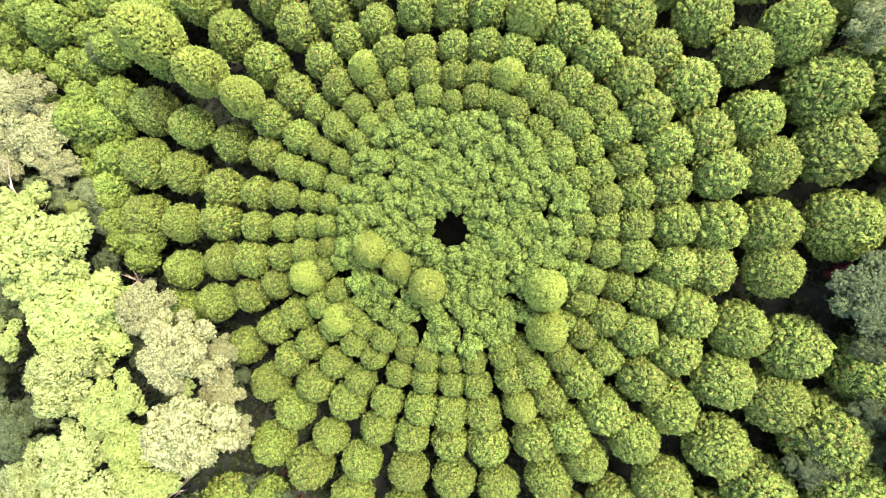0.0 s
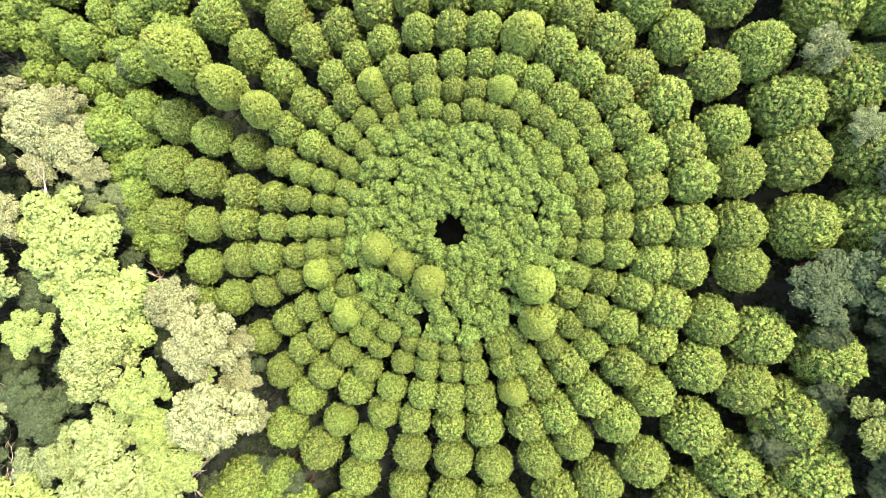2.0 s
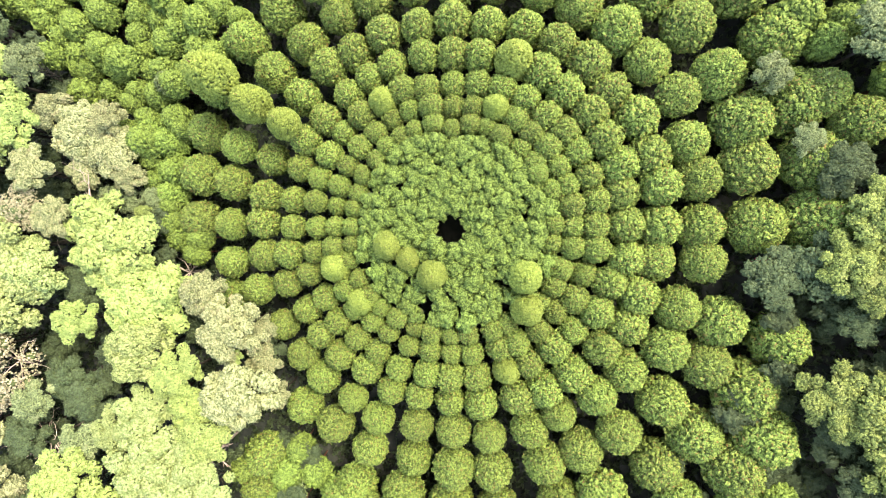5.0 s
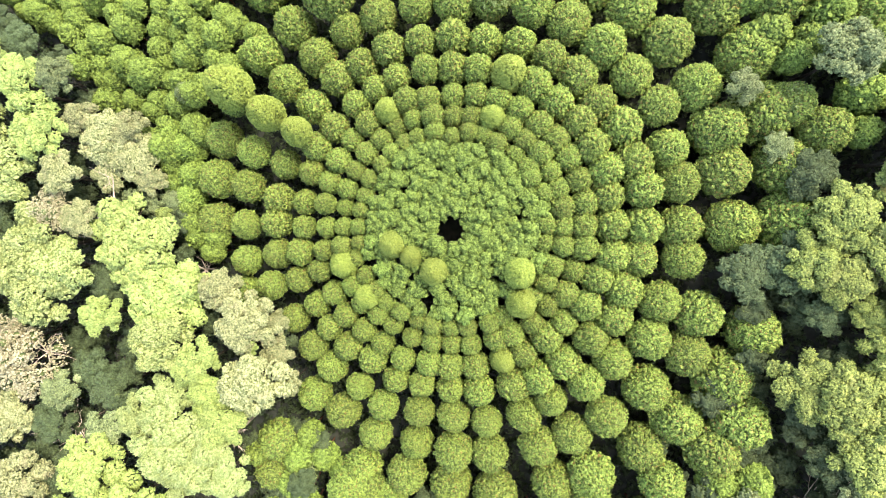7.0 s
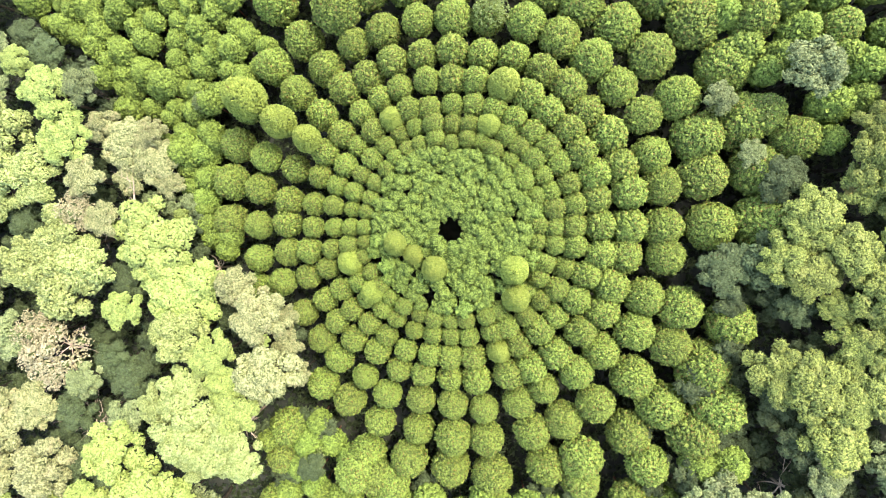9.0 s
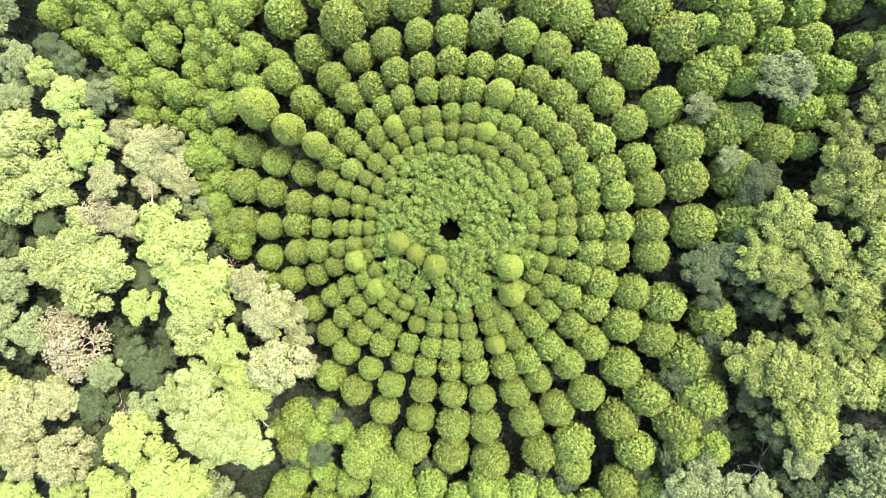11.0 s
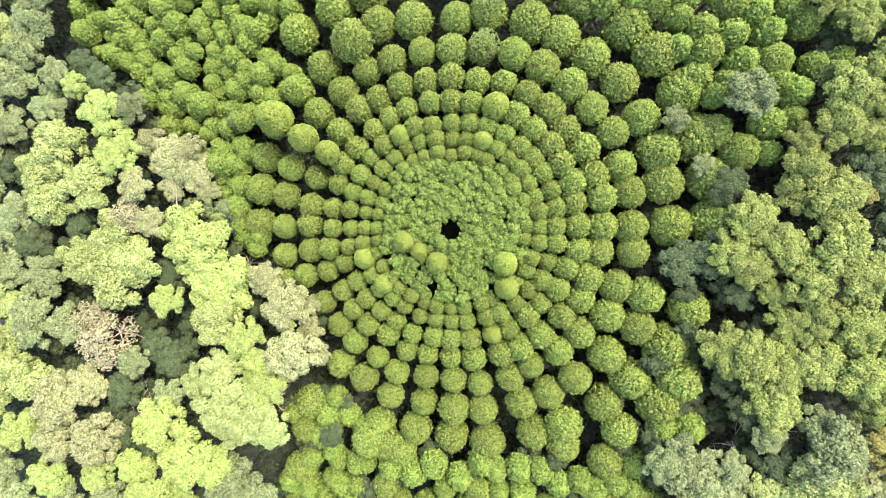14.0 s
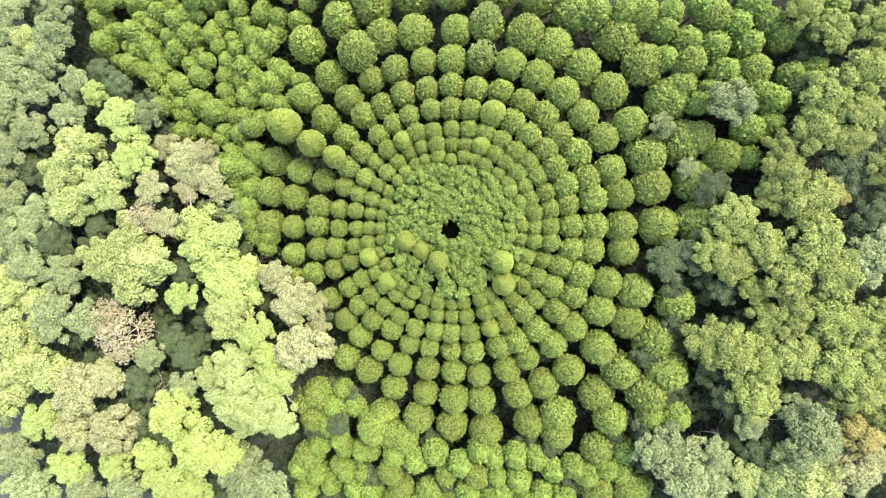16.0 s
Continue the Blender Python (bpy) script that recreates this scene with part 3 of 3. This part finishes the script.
grove('olive_broadleaf', 1, [
    (-22.6, -15.6, 2.0), (-22.4, -11.6, 1.6), (-21.0, -19.5, 1.7),
])
grove('lime_broadleaf', 4, [
    (-25.2, -14.6, 1.0),
])
grove('olive_broadleaf', 5, [
    (-62.1, -25.6, 3.4),
])
grove('dry_broadleaf', 5, [
    (-57.3, -17.6, 4.5), (-59.9, -14.7, 3),
])
grove('dry_broadleaf', 6, [
    (-51.2, 2.6, 2.6),
])
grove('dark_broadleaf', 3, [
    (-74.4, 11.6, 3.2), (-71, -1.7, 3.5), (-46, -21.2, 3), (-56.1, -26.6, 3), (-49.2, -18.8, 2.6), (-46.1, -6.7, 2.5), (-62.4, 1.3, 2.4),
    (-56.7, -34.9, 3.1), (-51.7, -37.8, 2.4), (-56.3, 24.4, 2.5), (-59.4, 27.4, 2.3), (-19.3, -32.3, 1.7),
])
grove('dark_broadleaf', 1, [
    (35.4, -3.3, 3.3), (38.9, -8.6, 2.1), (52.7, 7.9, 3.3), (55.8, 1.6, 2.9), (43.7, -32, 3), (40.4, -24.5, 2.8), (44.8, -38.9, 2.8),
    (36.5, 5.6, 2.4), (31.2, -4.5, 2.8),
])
grove('green_broadleaf', 2, [
    (44, 4.6, 2.8), (43.8, -12.8, 2.9), (46.2, 4.9, 2.3),
])
grove('green_broadleaf', 3, [
    (38.8, 1.5, 3.2), (36.1, -3.2, 2.7), (39.1, -4.8, 2.9), (42.9, -2.8, 3.3), (48.3, -2, 3.9), (45.5, -6.7, 3.5), (50.6, -5.9, 3.9),
    (41.7, -8.5, 1.9), (46.8, -11.6, 3.3), (50.9, -12.3, 3.4), (54.5, -13.6, 3.2), (36.1, -15.8, 3.1), (39.3, -17.3, 4), (43.3, -19.2, 3.2),
    (42.5, -23.8, 3.5), (47.1, -17, 3.5), (52, -18.4, 3.6), (54.6, -22.3, 3.3), (48, 4.1, 3.5), (44.4, 7.2, 3.2), (48.1, 12.9, 3),
    (48.8, 17, 3.5), (53.4, 19.9, 3.4), (54, 25.5, 2.7), (49, 25.2, 2.5), (53.1, 15, 2.8),
])
grove('green_broadleaf', 3, [
    (52.2, 11.7, 2.7), (43.9, 10.6, 2.3), (57, -18.2, 3.1), (56.9, -12, 2.8), (55.9, 7.6, 2.7), (45.9, 28.3, 2.3), (58.4, -24.5, 2.6),
])
grove('cedar', 0, [
    (-34.8, 1.0, 2.0), (-35.0, 4.6, 1.9), (-34.4, 7.4, 2.0), (-35.0, 11.0, 2.1), (-37.2, 12.8, 1.9), (-37.4, 9.0, 1.7), (-37.0, 6.2, 1.6),
    (-19.1, -27.2, 1.8), (-17.2, -30.1, 1.9), (-14.8, -32.2, 1.7), (26.5, -34.7, 2.1), (26.1, -38.2, 2.2), (29.2, -40.2, 1.9),
])
grove('cedar', 1, [
    (36.6, 29.4, 2.3), (39.4, 28, 2), (33.1, 26.3, 2.1), (33.6, 23.6, 2.5), (36.7, 25.3, 2.1), (38, 21.8, 2.1), (40.9, 25.3, 2),
    (43.2, 28.1, 2), (41.8, 21.8, 2.4), (42.3, 18.9, 1.9), (45, 26.1, 2), (44.4, 17.6, 2.2), (41.5, 13.8, 2.2), (44.2, 14.4, 1.8),
    (38.5, 10.3, 2.5), (41.7, 10, 1.7), (30.3, 24.2, 1.8), (30.2, 28.1, 1.8), (27.2, 30.6, 2.4), (32.6, 20.2, 2.1), (46.3, 20.9, 1.7),
    (48.9, 21.4, 1.8), (48.9, 26.5, 1.8), (52.2, 27, 1.5), (24.9, 30.8, 2.1), (30.8, 30.3, 1.9),
])
grove('cedar', 1, [
    (34.9, 17.8, 1.8), (50.7, 29.2, 2), (41.4, 30.4, 2), (39.1, 19.5, 1.9), (35.1, 13.1, 2.4), (35.1, 31, 1.9), (21.1, 31.1, 2.1),
    (36.3, 19.3, 1.8), (32.3, -21.5, 3.2), (29.6, -25.1, 3.1), (30.2, -28.8, 2.2), (33.7, -28.4, 2.2), (24.5, -29.5, 2.6), (22.6, -34.6, 2.6),
    (22.7, -41.1, 2.6), (27.3, -40.7, 2.4), (23.9, -37.3, 2.1), (16.6, -32.5, 2.4), (17.6, -42.6, 2.1),
])
grove('cedar', 2, [
    (-10.7, -34, 2.5), (-8.3, -34.8, 2.5), (-9.8, -37.7, 2.2), (-6.4, -38.4, 2.2), (-3.1, -36.8, 2.2), (-10.8, -40.8, 2.3), (-15.6, -37.4, 1.9),
    (1.1, -38.4, 2.2), (4.3, -35.8, 2.1), (6.5, -36.7, 1.9), (3.8, -40.1, 2.3), (7, -40.1, 1.6), (10, -36.2, 2.1), (13.1, -36.4, 1.9),
    (10.5, -40.2, 2.1), (15.7, -38.1, 1.9), (18.7, -37.3, 1.9), (14, -42, 1.8), (7.9, -42.6, 2), (2.4, -43.2, 2.2), (-4.1, -43.8, 2.4),
    (-8.9, -43.8, 2.3), (-14.3, -44.8, 2.1), (-17, -44.1, 2.1), (-19.7, -40.3, 1.7), (-25.3, -39.2, 2.7),
])
grove('cedar', 2, [
    (-23.2, -27.9, 2.7), (-24, -32.2, 2.5), (-20.4, -29.9, 1.9), (-21.5, -33.3, 2), (-18.6, -37.1, 1.7), (-23.2, -37, 1.9), (-19.6, -35.7, 1.7),
    (-23.9, -42.2, 2.1), (-27, -41.4, 2.1), (-21.4, -44, 1.9), (-26.1, -45.5, 2.1), (-15.7, -41.2, 1.7), (-1.3, -40.6, 1.8), (-18.3, -41.4, 1.9),
    (-14.1, -37.3, 1.7), (6.1, -43.3, 1.8), (11.4, -43.7, 2.2), (-0.4, -45.4, 2.4), (-10.9, -46.5, 2.3), (-6.1, -46, 2.1), (20.8, -38.5, 1.9),
    (-26, -29.6, 1.9),
])
grove('cedar', 4, [
    (-13.3, -33, 2.7),
])
grove('understory', 1, [
    (-35.8, 1.1, 1.4), (-43.7, 1.6, 1.8), (-39.5, 1.1, 1.5), (-41.4, 4, 1.6), (-45.5, -0.8, 1.6),
])
grove('golden_broadleaf', 3, [
    (55.5, -28.3, 3), (50.5, 5.5, 1.3), (51.9, 4, 1), (42.6, 4.2, 1.1),
])

# ---- the young plantation on the upper left, in slanting rows ----
def left_edge(y):
    return np.interp(y, [-5, 7, 13, 18, 24, 32, 42, 50], [-34, -38, -43, -48, -53, -62, -66, -70])


young = []
for row in range(-30, 30):
    for col in range(-30, 30):
        x = -40 + 2.45 * row + 1.7 * col + rng.normal(0, 0.65)
        y = 25 - 1.67 * row + 2.0 * col + rng.normal(0, 0.65)
        if not (-4 < y < 48 and left_edge(y) + 1.0 < x < -14):
            continue
        spoke = (math.atan2(y, x) + 0.0058) / radians(10)
        turn = math.log(math.hypot(x, y) / 35.5) / math.log(GROWTH) + 11 - spoke / 36
        if turn < (10.4 if spoke > 13.5 else 11.5 if spoke > 0 else 10.6):
            continue
        young.append((x, y, rng.uniform(1.25, 2.1), canopy_z(x, y) + rng.normal(0, 0.9)))
crowded("cedar_plantation", young, "planted", "dense plantation of young green cedars in slanting rows")

# ---- dead trees, pale creepers, a red shrub ----
def bare_tree(x, y, top, reach, lean, label):
    """A standing dead tree: a pale stem and crooked forked limbs without leaves."""
    base = ground_z(x, y) - 0.1
    thing = stand("dead_tree", x, y, base, label, "dead tree", "")
    V, F = [], []
    high = top - base
    root = Vector((0, 0, 0))
    knees = [root, Vector((0.2, 0.1, high * 0.4)), Vector((lean[0] * 0.3, lean[1] * 0.3, high * 0.75))]
    limb(V, F, knees[0], knees[1], 0.22, 0.17, 8)
    limb(V, F, knees[1], knees[2], 0.17, 0.13, 8)
    part_of(thing, "trunk", mesh_object("dead_trunk", V, F, DEAD_WOOD), (0, 0, 0), (1, 1, 1))

    def fork(V, F, at, way, length, girth, depth):
        here = at
        for _ in range(3):
            way = (way + Vector(rng.normal(0, 0.22, 3))).normalized()
            there = here + way * length / 3
            limb(V, F, here, there, girth, girth * 0.8, 5)
            here, girth = there, girth * 0.8
            if depth and rng.uniform() < 0.85:
                fork(V, F, here, (way + Vector(rng.normal(0, 0.7, 3))).normalized(), length * 0.55, girth * 0.7, depth - 1)

    for i in range(7):
        V, F = [], []
        a = i * 0.9 + rng.uniform(0, 0.6)
        way = Vector((math.cos(a) + lean[0] * 0.5, math.sin(a) + lean[1] * 0.5, 0.35)).normalized()
        fork(V, F, knees[2], way, reach, 0.10, 2)
        part_of(thing, "limb", mesh_object("dead_limb", V, F, DEAD_WOOD), (0, 0, 0), (1, 1, 1))


bare_tree(-44.3, 3.2, 4.0, 4.6, (0, -0.5), 'dead tree with crooked whitish limbs among broadleaf crowns')
bare_tree(-34.5, -5.5, -3.1, 2, (-0.9, 0.1), 'bare reddish-white dead tree in a dark gap')
bare_tree(-54.8, -28.4, -3.1, 3.4, (0.5, 0), 'fallen-looking dead tree with pale tan limbs')
bare_tree(-52.4, -30.6, -2.8, 2.6, (0.2, -0.5), 'bare dead tree with thin pale limbs')
bare_tree(-29.4, -27.4, 4.8, 2.4, (0.3, 0.3), 'small bare dead tree with white twigs')
bare_tree(-55.8, -16.7, 1.9, 3.6, (0, 0), 'dead tree with a spray of pale dry twigs')
bare_tree(41.2, -32.3, 11.5, 3.6, (0.3, 0.4), 'bare dead tree with pale crooked limbs in a clearing')
bare_tree(-60.2, -20.7, -1.5, 2.6, (0.2, -0.3), 'bare dead tree with brown limbs')
bare_tree(45.0, -27.6, 16.9, 2.6, (0.2, 0.4), 'bare dead tree with pale limbs among green crowns')


def creeper(x, y, radius, top, leaves="pale_lime_broadleaf", label="pale lime-green climber draped over a cedar crown"):
    """Pale leaves of a climber that hang over a cedar's crown."""
    P, N, S = [], [], []
    for j in range(190):
        a, q = rng.uniform(0, 6.28), rng.uniform(0, 1)
        r = radius * 1.02 * q ** 0.6
        P.append((r * math.cos(a), r * math.sin(a), -radius * 1.1 * (r / radius) ** 2.5 + rng.uniform(0.0, 0.35)))
        N.append((0.5 * math.cos(a), 0.5 * math.sin(a), 1))
        S.append(rng.uniform(0.18, 0.34))
    thing = new("creeper", mesh_object("creeper", *fans(P, N, S, 6, 0.9), LEAF[leaves]))
    thing.location = (x, y, top)
    tagged(thing, label, "climbing plant")


creeper(4.7, 26.3, 2.04, 15.6)
creeper(5.4, 31.8, 2.03, 15.8)
creeper(34.8, 13.1, 1.77, 20.4)
creeper(29.8, 14.5, 1.63, 19.6)
creeper(-19.6, -31.5, 1.92, 3.3)
creeper(46.8, 19.4, 1.40, 23.8)
creeper(-33.8, 17.5, 1.32, 5.1, "grey_broadleaf", "silvery grey-green climber over a young cedar")
broadleaf('red_shrub', 33.2, -3.7, 1.1, 9.8)
# ---- small shaded trees that close the gaps between the large crowns ----
V, F, deep, k = [], [], [], 0
stems_v, stems_f = [], []
count = 0
while count < 330:
    x, y = rng.uniform(-82, 78), rng.uniform(-50, 48)
    spoke = math.degrees(math.atan2(y, x)) / 10
    edge = 26 if -17 < spoke < -12 else 33.5 if abs(spoke) > 16.5 else 33 if spoke < 0 else 38
    if math.hypot(x, y) < edge or (y > 4 and left_edge(y) < x < 45):
        continue
    if any(math.hypot(x - a, y - b) < 0.6 * r for a, b, r in TAKEN):
        continue
    r, middle = rng.uniform(1.5, 2.6), ground_z(x, y) + rng.uniform(5, 9)
    TAKEN.append((x, y, r))
    v, f, d = SHAPES[LEAFY["understory"][count % 3].name]
    a = rng.uniform(0, 6.28)
    R = np.array(((math.cos(a), -math.sin(a), 0), (math.sin(a), math.cos(a), 0), (0, 0, 1)))
    V.append((v * r) @ R.T + (x, y, middle - 0.1 * r))
    F.append(f + k)
    deep.append(d)
    k += len(v)
    limb(stems_v, stems_f, (x, y, ground_z(x, y) - 0.2), (x, y, middle), 0.1, 0.05, 5)
    count += 1
understory = new("understory_trees")
tagged(understory, "small dark green trees in the shade of larger crowns", "trees", kind="stuff")
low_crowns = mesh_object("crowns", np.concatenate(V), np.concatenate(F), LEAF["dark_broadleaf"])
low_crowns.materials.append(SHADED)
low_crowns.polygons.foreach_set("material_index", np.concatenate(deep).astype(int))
for part_name, me in (("crowns", low_crowns), ("trunks", mesh_object("trunks", stems_v, stems_f, GREY_BARK))):
    ob = new(part_name, me)
    ob.parent = understory
    ob["kind"] = "stuff"

# ---- undergrowth: low dark shrubs between the trees ----
P, N, S = [], [], []
while len(P) < 42000:
    x, y = rng.uniform(-85, 80), rng.uniform(-52, 50)
    if math.hypot(x, y) < 11:
        continue
    P.append((x, y, ground_z(x, y) + rng.uniform(0.2, 2.4)))
    N.append((0, 0, 1))
    S.append(rng.uniform(0.3, 0.7))
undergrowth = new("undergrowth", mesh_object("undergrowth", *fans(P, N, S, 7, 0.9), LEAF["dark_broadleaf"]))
tagged(undergrowth, "low dark green shrubs covering the forest floor", "undergrowth", kind="stuff")
